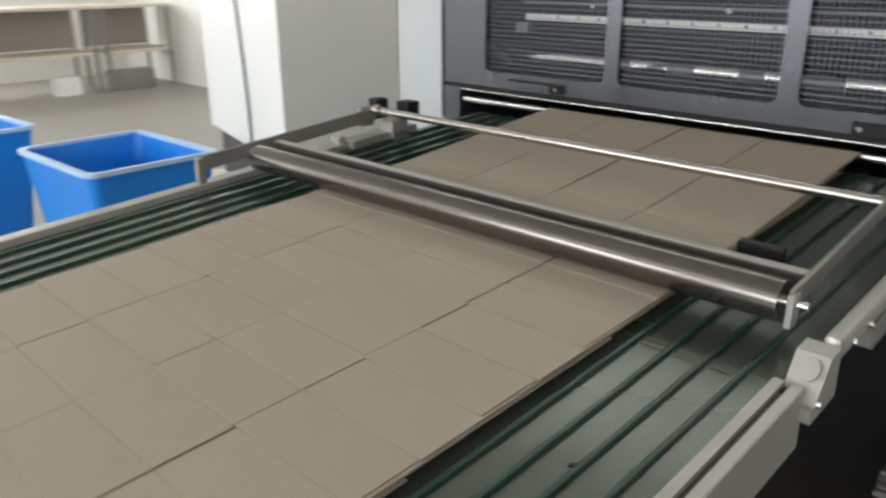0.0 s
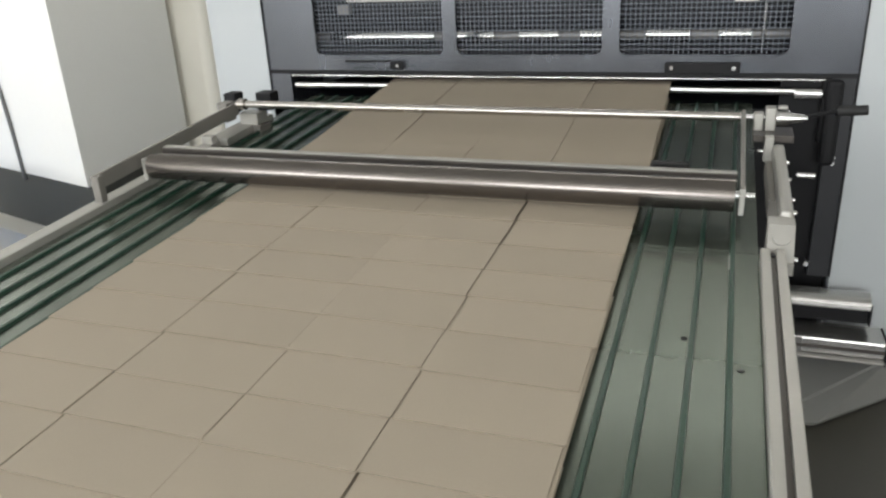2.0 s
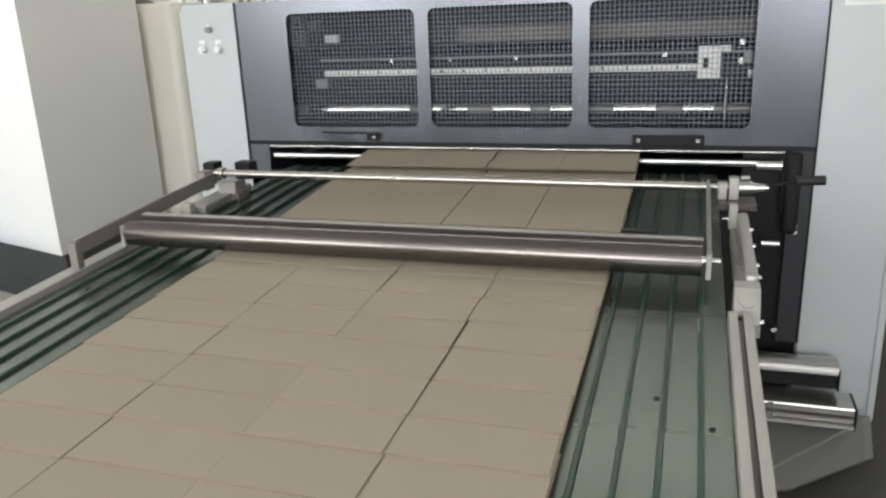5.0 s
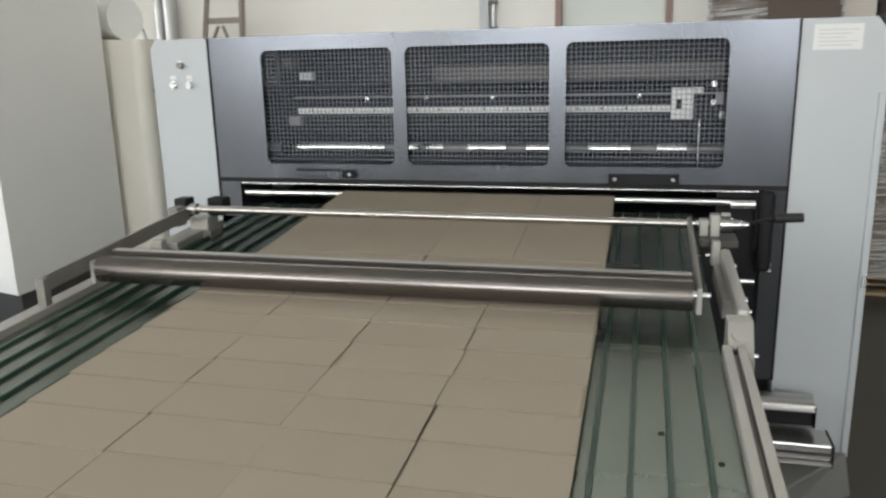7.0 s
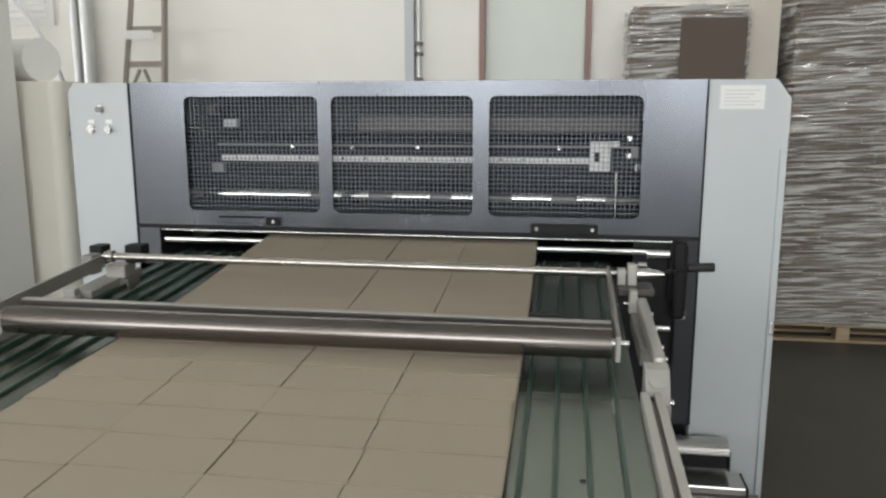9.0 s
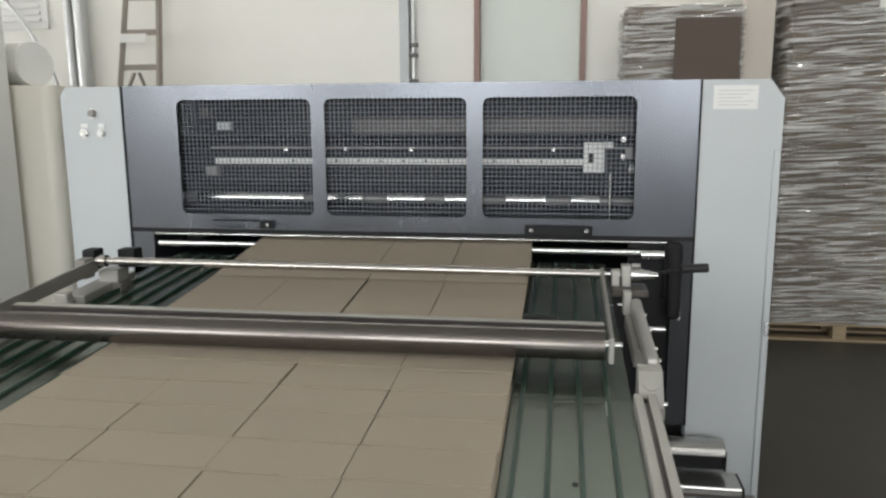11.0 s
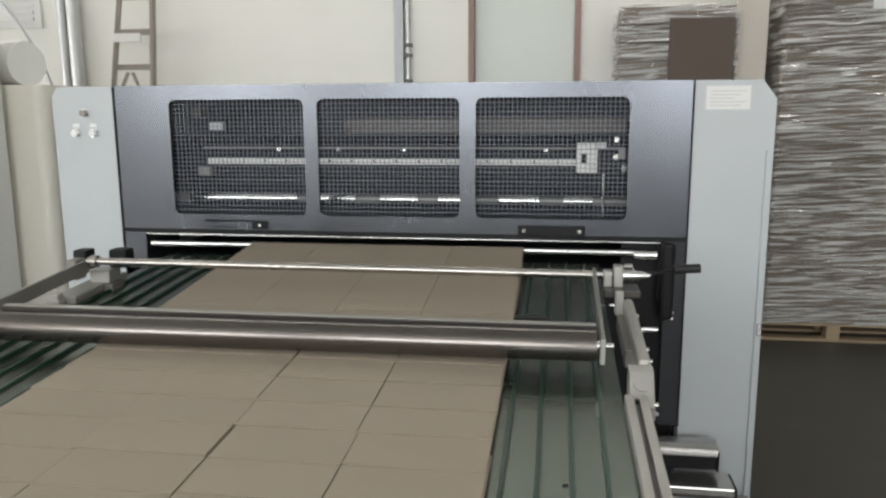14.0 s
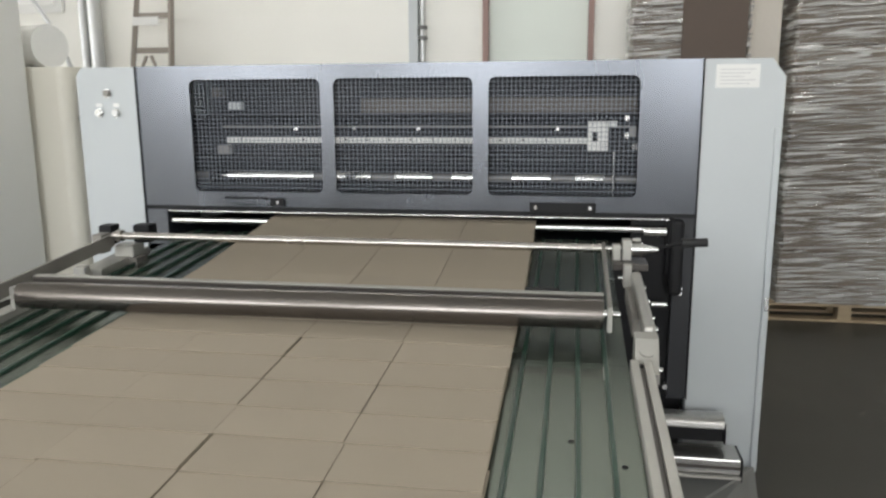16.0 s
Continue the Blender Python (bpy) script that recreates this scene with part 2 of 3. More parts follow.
# split at x = -1.35 so the colours carry the shaded and the lit side
setting("floor", box(-1.35, XR + 0.2, YF - 0.2, YB + 0.2, -0.15, 0.0), M_FLOOR, "worn grey epoxy factory floor, machine-side shade put into its dark colour", "floor")
setting("floor", box(XL - 0.2, -1.35, YF - 0.2, YB + 0.2, -0.15, 0.0), M_LIT_FLOOR, "grey-beige factory floor, window light put into its paler colour", "floor")
setting("ceiling", box(XL - 0.2, XR + 0.2, YF - 0.2, YB + 0.2, H, H + 0.15), M_CEIL, "off-white painted factory ceiling", "ceiling")


def wall_with(name, horizontal, at, lo, hi, openings, thick, label):
    """A wall with rectangular openings (a0, a1, z0, z1) through it."""
    bm = bmesh.new()
    cuts = sorted(openings)
    spans, pos = [], lo
    for a0, a1, z0, z1 in cuts:
        spans += [(pos, a0, 0, H), (a0, a1, 0, z0), (a0, a1, z1, H)]
        pos = a1
    spans.append((pos, hi, 0, H))
    for a0, a1, z0, z1 in spans:
        if a1 - a0 < 1e-4 or z1 - z0 < 1e-4:
            continue
        if horizontal:
            add_box(bm, a0, a1, at, at + thick, z0, z1)
        else:
            add_box(bm, at, at + thick, a0, a1, z0, z1)
    return setting(name, bm, M_WALL, label, "wall")


wall_with("wall_north", True, YB, XL, XR, [(0.03, 0.90, 0.0, 3.4)], 0.2, "white painted plaster wall behind the machine")
wall_with("wall_south", True, YF - 0.2, XL, XR, [(c - w / 2, c + w / 2, 1.3, 3.5) for c, w in WIN_B], 0.2, "white painted wall with large windows")
wall_with("wall_west", False, XL - 0.2, YF, YB, [(c - w / 2, c + w / 2, 1.2, 3.4) for c, w in WIN_L], 0.2, "white painted wall with large windows")
wall_with("wall_east", False, XR, YF, YB, [], 0.2, "white painted plaster wall")


def window(i, horizontal, c, w, at, z0, z1):
    e = empty("window_%d" % i)
    tagged(e, "tall factory window with a pale metal frame", "window", kind="structure")
    for a0, a1, b0, b1 in ((-w / 2, w / 2, z0, z0 + 0.06), (-w / 2, w / 2, z1 - 0.06, z1), (-w / 2, -w / 2 + 0.06, z0 + 0.06, z1 - 0.06), (w / 2 - 0.06, w / 2, z0 + 0.06, z1 - 0.06), (-0.03, 0.03, z0 + 0.06, z1 - 0.06)):
        bm = box(c + a0, c + a1, at + 0.05, at + 0.11, b0, b1) if horizontal else box(at + 0.05, at + 0.11, c + a0, c + a1, b0, b1)
        part("window_frame", bm, M_ALU, e)


for i, (c, w) in enumerate(WIN_L):
    window(i + 1, False, c, w, XL - 0.2, 1.2, 3.4)
for i, (c, w) in enumerate(WIN_B):
    window(i + 4, True, c, w, YF - 0.2, 1.3, 3.5)

# door in the back wall: pale green leaf in a rust-red frame
door = tagged(empty("door_1"), "closed pale green door in a rust-red frame", "door", kind="structure")
part("door_frame", box(0.03, 0.075, YB - 0.03, YB + 0.15, 0, 3.4, 0.004), M_DOORFR, door)
part("door_frame", box(0.855, 0.90, YB - 0.03, YB + 0.15, 0, 3.4, 0.004), M_DOORFR, door)
part("door_frame", box(0.075, 0.855, YB - 0.03, YB + 0.15, 3.35, 3.4, 0.004), M_DOORFR, door)
part("door_leaf", box(0.077, 0.853, YB + 0.05, YB + 0.09, 0.01, 3.348), M_DOOR, door)


# ---- machine ----
machine = tagged(empty("die_cutting_machine", pose(0, 0, 0)), "large slate-grey rotary die cutter with mesh windows", "machine")
ZT, ZS = 1.738, 1.150                              # top of the hood, top of the delivery slot
WINDOWS = [(-0.832, -0.262), (-0.205, 0.366), (0.430, 1.012)]
WZ0, WZ1 = 1.212, 1.680
outer = [(-1.07, ZS), (1.24, ZS), (1.24, ZT), (-1.07, ZT)]
hood = part("hood", pierced(outer, [rounded(a, b, WZ0, WZ1, 0.028) for a, b in WINDOWS], 0.0, 0.02), M_HOOD, machine)
for a, b in WINDOWS:
    bm = bmesh.new()
    nx, nz = round((b - a) / 0.0178), round((WZ1 - WZ0) / 0.0178)
    for i in range(1, nx):
        x = a + (b - a) * i / nx
        add_box(bm, x - 0.0011, x + 0.0011, 0.021, 0.0232, WZ0 - 0.012, WZ1 + 0.012)
    for i in range(1, nz):
        z = WZ0 + (WZ1 - WZ0) * i / nz
        add_box(bm, a - 0.012, b + 0.012, 0.0232, 0.0254, z - 0.0010, z + 0.0010)
    part("wire_mesh", bm, M_WIRE, hood, "woven steel wire guard mesh")
part("hood_top", box(-1.07, 1.24, 0.02, 1.15, ZT - 0.02, ZT), M_HOOD, machine)
part("hood_back", box(-1.07, 1.24, 1.13, 1.15, 0.1, ZT - 0.02), M_HOOD, machine)
# handles below the windows: a flat black latch and a screwed plate
h = part("latch", box(-0.665, -0.432, -0.012, 0.0, 1.160, 1.186, 0.003), M_HOOD, machine)
part("latch_block", box(-0.490, -0.432, -0.020, -0.012, 1.156, 1.190, 0.003), M_BLACK, h)
part("screw", cyl((-0.455, -0.026, 1.173), (-0.455, -0.020, 1.173), 0.007, 12), M_CHROME, h)
part("latch_rail", box(-0.695, -0.50, -0.016, 0.0, 1.186, 1.192), M_BLACK, h)
h = part("cover_plate", box(0.598, 0.858, -0.012, 0.0, 1.146, 1.188, 0.003), M_BLACK, machine)
for x in (0.622, 0.836):
    part("screw", cyl((x, -0.018, 1.168), (x, -0.012, 1.168), 0.008, 12), M_CHROME, h)
# side cabinets
CL = [(-1.345, 0), (-1.072, 0), (-1.072, 1.736), (-1.318, 1.736), (-1.345, 1.700)]
left_cab = part("side_cabinet", pierced(CL, [], -0.004, 1.20), M_CAB, machine, "pale grey enamelled side cabinet with push buttons")
CR = [(1.242, 0.04), (1.528, 0.04), (1.533, 1.668), (1.482, 1.737), (1.242, 1.737)]
right_cab = part("side_cabinet", pierced(CR, [], -0.004, 1.20), M_CAB, machine, "pale grey enamelled side cabinet")
part("cabinet_foot", box(1.30, 1.50, 0.10, 1.10, 0.0, 0.04), M_BLACK, right_cab)
part("cabinet_door", box(1.506, 1.530, -0.016, -0.004, 0.10, 1.484, 0.003), M_CAB, right_cab)
part("door_catch", box(1.512, 1.526, -0.026, -0.016, 0.78, 0.83, 0.002), M_CHROME, right_cab)
sheet = part("paper_label", box(1.283, 1.440, -0.0055, -0.004, 1.630, 1.716), M_PAPER, right_cab, "white paper notice with faint lines")
for i in range(5):
    part("text_bar", box(1.298, 1.425 - 0.02 * (i % 3), -0.0062, -0.0055, 1.695 - i * 0.013, 1.699 - i * 0.013), M_INK, sheet)
for x, z, m in ((-1.202, 1.628, M_FRAME), (-1.246, 1.546, M_CHROME), (-1.167, 1.546, M_PAPER)):
    b = part("push_button", cyl((x, -0.012, z), (x, -0.004, z), 0.0185, 20), M_CHROME, left_cab)
    part("button_cap", cyl((x, -0.024, z), (x, -0.012, z), 0.0135, 20), m, b)
    if z < 1.6:
        part("tag_plate", box(x - 0.014, x + 0.014, -0.007, -0.004, z + 0.024, z + 0.040), M_PAPER, b)
# slot: dark mouth with delivery roller, black end plate
part("slot_lintel", box(-1.07, 1.24, -0.004, 0.10, ZS - 0.016, ZS), M_BLACK, machine)
part("slot_lip", cyl((-0.96, -0.006, 1.128), (1.14, -0.006, 1.128), 0.004, 12), M_CHROME, machine)
part("delivery_roller", cyl((-0.955, 0.022, 1.083), (1.045, 0.022, 1.083), 0.016, 24), M_CHROME, machine)
part("slot_cheek", box(-1.07, -0.972, 0.0, 0.30, 0.95, ZS - 0.016), M_HOOD, machine)
part("end_plate", box(1.00, 1.165, 0.04, 0.06, 0.39, ZS - 0.016), M_BLACK, machine)
# same steel as the hood; the darkness it mirrors is in its colour
part("front_stile", box(1.165, 1.237, 0.0, 0.06, 0.39, ZS - 0.016), M_STILE, machine)
part("slot_corner", box(1.135, 1.165, -0.006, 0.04, 0.90, ZS - 0.016, 0.006), M_BLACK, machine)
part("apron", box(-1.07, 1.02, 0.0, 0.02, 0.39, 0.98), M_BLACK, machine)
part("base", box(-1.06, 1.23, 0.06, 1.10, 0.0, 0.39), M_BLACK, machine)
# inside: bed, cylinders, ruler bar, collars, counter; M_DARK parts have their shade painted on
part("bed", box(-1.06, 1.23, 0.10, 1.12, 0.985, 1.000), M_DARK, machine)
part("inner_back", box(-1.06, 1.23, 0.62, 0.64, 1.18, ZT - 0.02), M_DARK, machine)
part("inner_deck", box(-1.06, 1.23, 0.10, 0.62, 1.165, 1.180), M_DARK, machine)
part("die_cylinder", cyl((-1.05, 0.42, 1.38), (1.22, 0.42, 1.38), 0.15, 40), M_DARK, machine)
bar = part("ruler_bar", box(-0.745, 0.83, 0.150, 0.165, 1.411, 1.435, 0.002), M_PAPER, machine, "bright steel ruler bar")
for i in range(16):
    x = -0.68 + i * 0.095
    part("scale_mark", box(x, x + 0.006, 0.1485, 0.150, 1.421, 1.431), M_BLACK, bar)
part("tie_rod", cyl((-0.76, 0.15, 1.481), (1.0, 0.15, 1.481), 0.004, 10), M_LEG, machine)
for x in (-0.42, -0.16, 0.12, 0.70):
    part("screw", cyl((x, 0.135, 1.474), (x, 0.145, 1.474), 0.008, 10), M_CHROME, machine)
shaft = part("collar_shaft", cyl((-1.05, 0.19, 1.262), (1.2, 0.19, 1.262), 0.016, 16), M_LEG, machine)
for a, b in ((-0.844, -0.357), (-0.253, -0.097), (0.008, 0.170), (0.258, 0.348), (0.512, 0.673), (0.776, 0.889)):
    part("collar", cyl((a, 0.19, 1.262), (b, 0.19, 1.262), 0.032, 24), M_CHROME, shaft)
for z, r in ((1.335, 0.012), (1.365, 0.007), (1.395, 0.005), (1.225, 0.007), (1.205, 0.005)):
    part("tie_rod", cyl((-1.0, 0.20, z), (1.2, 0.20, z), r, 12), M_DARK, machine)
part("slide_rail", box(-0.15, 1.02, 0.22, 0.26, 1.536, 1.600, 0.003), M_BROWN, machine)
c = part("counter_box", box(0.822, 0.902, 0.10, 0.15, 1.384, 1.504, 0.004), M_PAPER, machine, "white counter with dark digits window")
part("counter_window", box(0.840, 0.860, 0.098, 0.10, 1.425, 1.462), M_BLACK, c)
part("counter_arm", box(0.902, 0.936, 0.12, 0.15, 1.482, 1.504), M_PAPER, c)
for z in (1.395, 1.412, 1.478):
    part("text_bar", box(0.866, 0.896, 0.0985, 0.10, z, z + 0.006), M_INK, c)
part("adjuster", cyl((0.93, 0.15, 1.19), (0.93, 0.15, 1.38), 0.006, 12), M_CHROME, machine)
for z in (1.515, 1.446):
    part("screw", cyl((0.975, 0.13, z), (0.975, 0.15, z), 0.011, 12), M_CHROME, machine)
part("bracket", box(0.998, 1.023, 0.12, 0.16, 1.386, 1.415, 0.003), M_CHROME, machine)
part("bracket", box(0.985, 1.012, 0.12, 0.16, 1.44, 1.485, 0.003), M_LEG, machine)
part("terminal_plate", box(-0.716, -0.656, 0.12, 0.15, 1.556, 1.587, 0.003), M_CAB, machine, "small pale plate")
part("bracket", box(-0.79, -0.735, 0.14, 0.18, 1.36, 1.40, 0.004), M_LEG, machine)
part("bracket", box(-0.80, -0.76, 0.14, 0.20, 1.61, 1.65, 0.004), M_BROWN, machine)
part("seam", box(1.2375, 1.2435, -0.0065, -0.0005, 0.39, 1.737), M_BLACK, machine)
part("seam", box(-1.0735, -1.0685, -0.0065, -0.0005, 1.0, 1.735), M_BLACK, machine)
# fittings on the black end plate
for z in (0.936, 0.957):
    part("bolt", cyl((1.194, -0.012, z - 0.102), (1.194, 0.0, z - 0.102), 0.009, 10), M_CHROME, machine)
part("bolt", cyl((1.15, -0.05, 0.455), (1.15, 0.0, 0.455), 0.010, 10), M_CHROME, machine)
part("roller_bearing", cyl((1.045, 0.0, 1.079), (1.132, 0.0, 1.079), 0.021, 20), M_CHROME, machine)
part("bearing_flange", box(1.145, 1.197, -0.045, -0.007, 0.83, 1.133, 0.016), M_BLACK, machine, "rounded black bearing flange")
part("stub_shaft", cyl((1.08, -0.06, 0.80), (1.14, -0.06, 0.80), 0.012, 14), M_CHROME, machine)

# ---- conveyor ----
SLOPE = 3.72                                       # degrees it rises towards the machine
BELT = pose(0, -1.1, 0.968, SLOPE)                 # its own space: y along the belts, z off the deck
U0, U1 = -3.75, 1.10
conveyor = tagged(empty("delivery_conveyor", BELT), "inclined steel conveyor with narrow green belts and aluminium rails", "conveyor")
belts = [-0.8213 + 0.0703 * i for i in range(11)] + [0.655 + 0.067 * i for i in range(-11, 4)]
for i in range(len(belts) - 1):
    a, b = belts[i] + 0.0055, belts[i + 1] - 0.0055
    part("deck_strip", box(a, b, U0, -0.145, -0.012, 0.0), M_DECK, conveyor)
    part("deck_strip", box(a, b, -0.140, U1, -0.014, -0.002), M_DECK, conveyor)
part("deck_strip", box(belts[-1] + 0.0055, 0.910, U0, U1, -0.012, 0.0), M_DECK, conveyor)
part("deck_strip", box(-0.872, belts[0] - 0.0055, U0, U1, -0.012, 0.0), M_DECK, conveyor)
for x in belts:
    bm = bmesh.new()
    add_box(bm, x - 0.005, x + 0.005, U0, U1, -0.014, 0.008, bevel=0.002)
    part("belt", bm, M_BELT, conveyor)
part("cross_seam", box(0.60, 0.905, -0.150, -0.140, 0.0005, 0.002), M_DECK, conveyor)
part("seam_lip", box(0.62, 0.850, -0.170, -0.164, 0.0005, 0.0022), M_DECK, conveyor)
part("seam_lip", box(0.848, 0.852, -0.240, -0.170, 0.0005, 0.0030), M_ALU, conveyor)
part("flap", box(0.630, 0.735, 0.305, 0.330, 0.0005, 0.044, 0.004), M_RUBBER, conveyor, "black rubber flap")
for x, u in ((0.875, -0.626), (0.775, -0.541)):
    part("plug", cyl((x, u, 0.0), (x, u, 0.0015), 0.006, 12), M_BLACK, conveyor)
part("edge_plate", box(-0.922, -0.842, 0.40, 0.72, 0.0005, 0.030, 0.003), M_ALU, conveyor, "pale aluminium edge plate")
part("edge_stop", box(-0.925, -0.880, 0.365, 0.398, 0.0005, 0.046, 0.004), M_ALU, conveyor)
part("underframe", box(-0.86, 0.90, U0, U1, -0.11, -0.016), M_LEG, conveyor)


def extrusion(x0, x1, u0, u1, z0, z1):
    """A slotted aluminium bar: two flanges with a groove on top, one profile drawn out."""
    w = x1 - x0
    a, c = x0 + 0.38 * w, x1 - 0.38 * w
    return pierced([(x0, z0), (x1, z0), (x1, z1 - 0.002), (x1 - 0.002, z1), (c, z1), (c, z1 - 0.012), (a, z1 - 0.012), (a, z1), (x0 + 0.002, z1), (x0, z1 - 0.002)], [], u0, u1)


part("side_rail", extrusion(0.912, 0.963, U0, -0.17, -0.09, 0.026), M_ALU, conveyor, "slotted aluminium side rail")
# added dark strip on the groove's bottom, in place of its shade
part("rail_groove", box(0.9318, 0.9432, U0, -0.172, 0.0145, 0.0165), M_BROWN, conveyor)
part("side_rail", box(-0.925, -0.875, U0, 0.62, -0.09, 0.020, 0.003), M_ALU, conveyor, "aluminium side rail")
r = part("guide_bar", box(0.950, 0.981, -0.075, 0.42, 0.030, 0.076, 0.011), M_ALU, conveyor)
for u in (-0.02, 0.06, 0.20, 0.33):
    part("bolt", cyl((0.981, u, 0.050), (0.990, u, 0.050), 0.006, 8), M_CHROME, r)
part("guide_bar_seat", box(0.935, 0.985, 0.10, 0.42, -0.02, 0.030, 0.003), M_FRAME, conveyor)


def along_x(profile, x0, x1):
    """A yz profile drawn out along x."""
    bm = pierced(profile, [], x0, x1)
    bmesh.ops.transform(bm, matrix=Matrix(((0, 1, 0, 0), (1, 0, 0, 0), (0, 0, 1, 0), (0, 0, 0, 1))), verts=bm.verts)
    bmesh.ops.recalc_face_normals(bm, faces=bm.faces[:])
    return bm


k = part("rail_clamp", along_x([(-0.185, -0.03), (-0.075, -0.03), (-0.075, 0.062), (-0.120, 0.062), (-0.172, -0.004), (-0.185, -0.004)], 0.926, 0.982), M_ALU, conveyor, "aluminium rail clamp with a round knob")
part("clamp_knob", cyl((0.954, -0.138, 0.040), (0.954, -0.1455, 0.0462), 0.020, 24), M_ALU, k)
part("slot", box(0.951, 0.957, -0.1665, -0.156, 0.003, 0.016), M_BROWN, k)
part("screw", cyl((0.954, -0.185, -0.014), (0.954, -0.189, -0.014), 0.006, 12), M_CHROME, k)
part("screw", cyl((0.990, -0.165, 0.0), (0.982, -0.165, 0.0), 0.006, 12), M_CHROME, k)
part("stop_pin", cyl((0.9375, -0.190, 0.016), (0.9375, -0.190, 0.020), 0.006, 12), M_BLACK, conveyor)
for x in (-0.84, 0.88):
    for u in (-3.5, -1.9):
        part("leg", box(x - 0.03, x + 0.03, u - 0.03, u + 0.03, -0.965 - 0.065 * u, -0.11), M_LEG, conveyor)
# cross members sticking out beside the cabinet
arc = [(-0.10 - 0.055 * math.cos(radians(a)), 0.340 + 0.040 * math.sin(radians(a))) for a in range(0, 181, 15)]
t1 = part("cross_tube", along_x([(-0.045, 0.335), (-0.155, 0.335)] + arc, 0.90, 1.370), M_BRIGHT, machine, "polished steel cross beam with a rounded top")
part("end_cap", box(1.370, 1.377, -0.150, -0.05, 0.270, 0.352, 0.003), M_BLACK, t1)
# black block added for the shaded underside of the beam
part("under_bracket", box(0.95, 1.366, -0.14, -0.06, 0.275, 0.335, 0.003), M_BLACK, t1)
part("bolt", cyl((1.377, -0.10, 0.285), (1.384, -0.10, 0.285), 0.009, 10), M_CHROME, t1)
t2 = part("cross_member", box(0.90, 1.422, -0.235, -0.095, 0.185, 0.248, 0.006), M_BRIGHT, machine, "slotted aluminium cross member")
part("end_cap", box(1.422, 1.430, -0.232, -0.098, 0.158, 0.246, 0.002), M_BLACK, t2)
part("slot_strip", box(0.90, 1.420, -0.240, -0.2352, 0.210, 0.222), M_BROWN, t2)
part("lower_flange", box(0.90, 1.420, -0.260, -0.236, 0.179, 0.185, 0.001), M_ALU, t2)
part("joint_plate", box(1.13, 1.15, -0.2385, -0.2352, 0.187, 0.246), M_GUARD, t2)

# ---- roller frame resting on the rails ----
rf = tagged(empty("press_roller_frame"), "dark steel press roller in a hinged flat-bar frame", "roller frame")
RY, RZL, RZ = -1.100, 1.037, 1.045
roller = part("roller", cyl((-0.837, RY, RZL), (0.853, RY, RZ), 0.040, 48), M_ROLL, rf, "dark turned steel roller")
part("journal", cyl((-0.852, RY, RZL), (-0.837, RY, RZL), 0.012, 16), M_CHROME, roller)
part("journal", cyl((0.853, RY, RZ), (0.863, RY, RZ), 0.012, 16), M_CHROME, roller)
part("axle_end", cyl((0.875, RY, RZ), (0.897, RY, RZ), 0.008, 12), M_CHROME, roller)


def bar_between(a, b, w, h):
    """A flat bar from a to b: w wide across x, h high."""
    a, b = Vector(a), Vector(b)
    d = (b - a).normalized()
    s = Vector((1, 0, 0))
    u = s.cross(d).normalized()
    m = Matrix((s, d, u)).transposed().to_4x4()
    m.translation = (a + b) / 2
    n = (b - a).length / 2
    return box(-w / 2, w / 2, -n, n, -h / 2, h / 2, 0.0015, m)


part("arm", bar_between((0.869, -0.57, 1.122), (0.869, RY - 0.012, RZ + 0.012), 0.010, 0.034), M_FRAME, rf)
part("arm_foot", box(0.863, 0.876, RY - 0.018, RY + 0.012, RZ - 0.045, RZ + 0.020, 0.002), M_ALU, rf)
part("arm", bar_between((-0.872, -0.57, 1.104), (-0.890, -1.280, 1.038), 0.010, 0.046), M_FRAME, rf)
part("arm_foot", box(-0.908, -0.880, -1.294, -1.268, 0.962, 1.056, 0.003), M_FRAME, rf)
part("roller_hanger", box(-0.866, -0.852, RY - 0.020, RY + 0.012, RZL - 0.040, RZL + 0.026, 0.002), M_ALU, rf)
part("cross_bar", bar_between((0, -1.030, 1.052), (0, -1.022, 1.052), 1.712, 0.046), M_BROWN, rf, "dark flat steel cross bar")
part("cross_bar_flange", box(-0.856, 0.856, -1.022, -0.998, 1.071, 1.077, 0.001), M_ALU, rf)
rod = part("rod", cyl((-0.86, -0.585, 1.123), (0.862, -0.585, 1.120), 0.0135, 24), M_STEEL, rf, "polished steel pivot rod")
part("rod_end", cyl((0.862, -0.585, 1.120), (1.04, -0.585, 1.120), 0.008, 16), M_CHROME, rod)
part("adjusting_nut", cyl((0.957, -0.585, 1.120), (0.992, -0.585, 1.120), 0.024, 6), M_CHROME, rod)
part("nut_cone", cyl((0.992, -0.585, 1.120), (1.030, -0.585, 1.120), 0.017, 20, 0.011), M_CHROME, rod)
part("shaft_collar", cyl((-0.845, -0.585, 1.123), (-0.823, -0.585, 1.123), 0.021, 24), M_STEEL, rod)
part("grip", cyl((1.115, -0.56, 1.138), (1.195, -0.552, 1.141), 0.0145, 20), M_RUBBER, rod, "black handle grip")
part("grip_stem", cyl((1.03, -0.582, 1.122), (1.115, -0.56, 1.138), 0.006, 12), M_BLACK, rod)
part("pillow_block", box(0.897, 0.923, -0.610, -0.570, 1.086, 1.136, 0.003), M_ALU, rf)
part("pillow_block", box(0.928, 0.956, -0.610, -0.565, 1.086, 1.152, 0.003), M_ALU, rf)
part("stop_tab", box(0.960, 0.986, -0.590, -0.570, 1.146, 1.154, 0.001), M_ALU, rf)
part("mount", box(0.897, 1.005, -0.665, -0.555, 1.066, 1.087, 0.003), M_BROWN, rf)
part("mount_plate", box(0.928, 0.952, -0.705, -0.668, 1.020, 1.090, 0.003), M_ALU, rf)
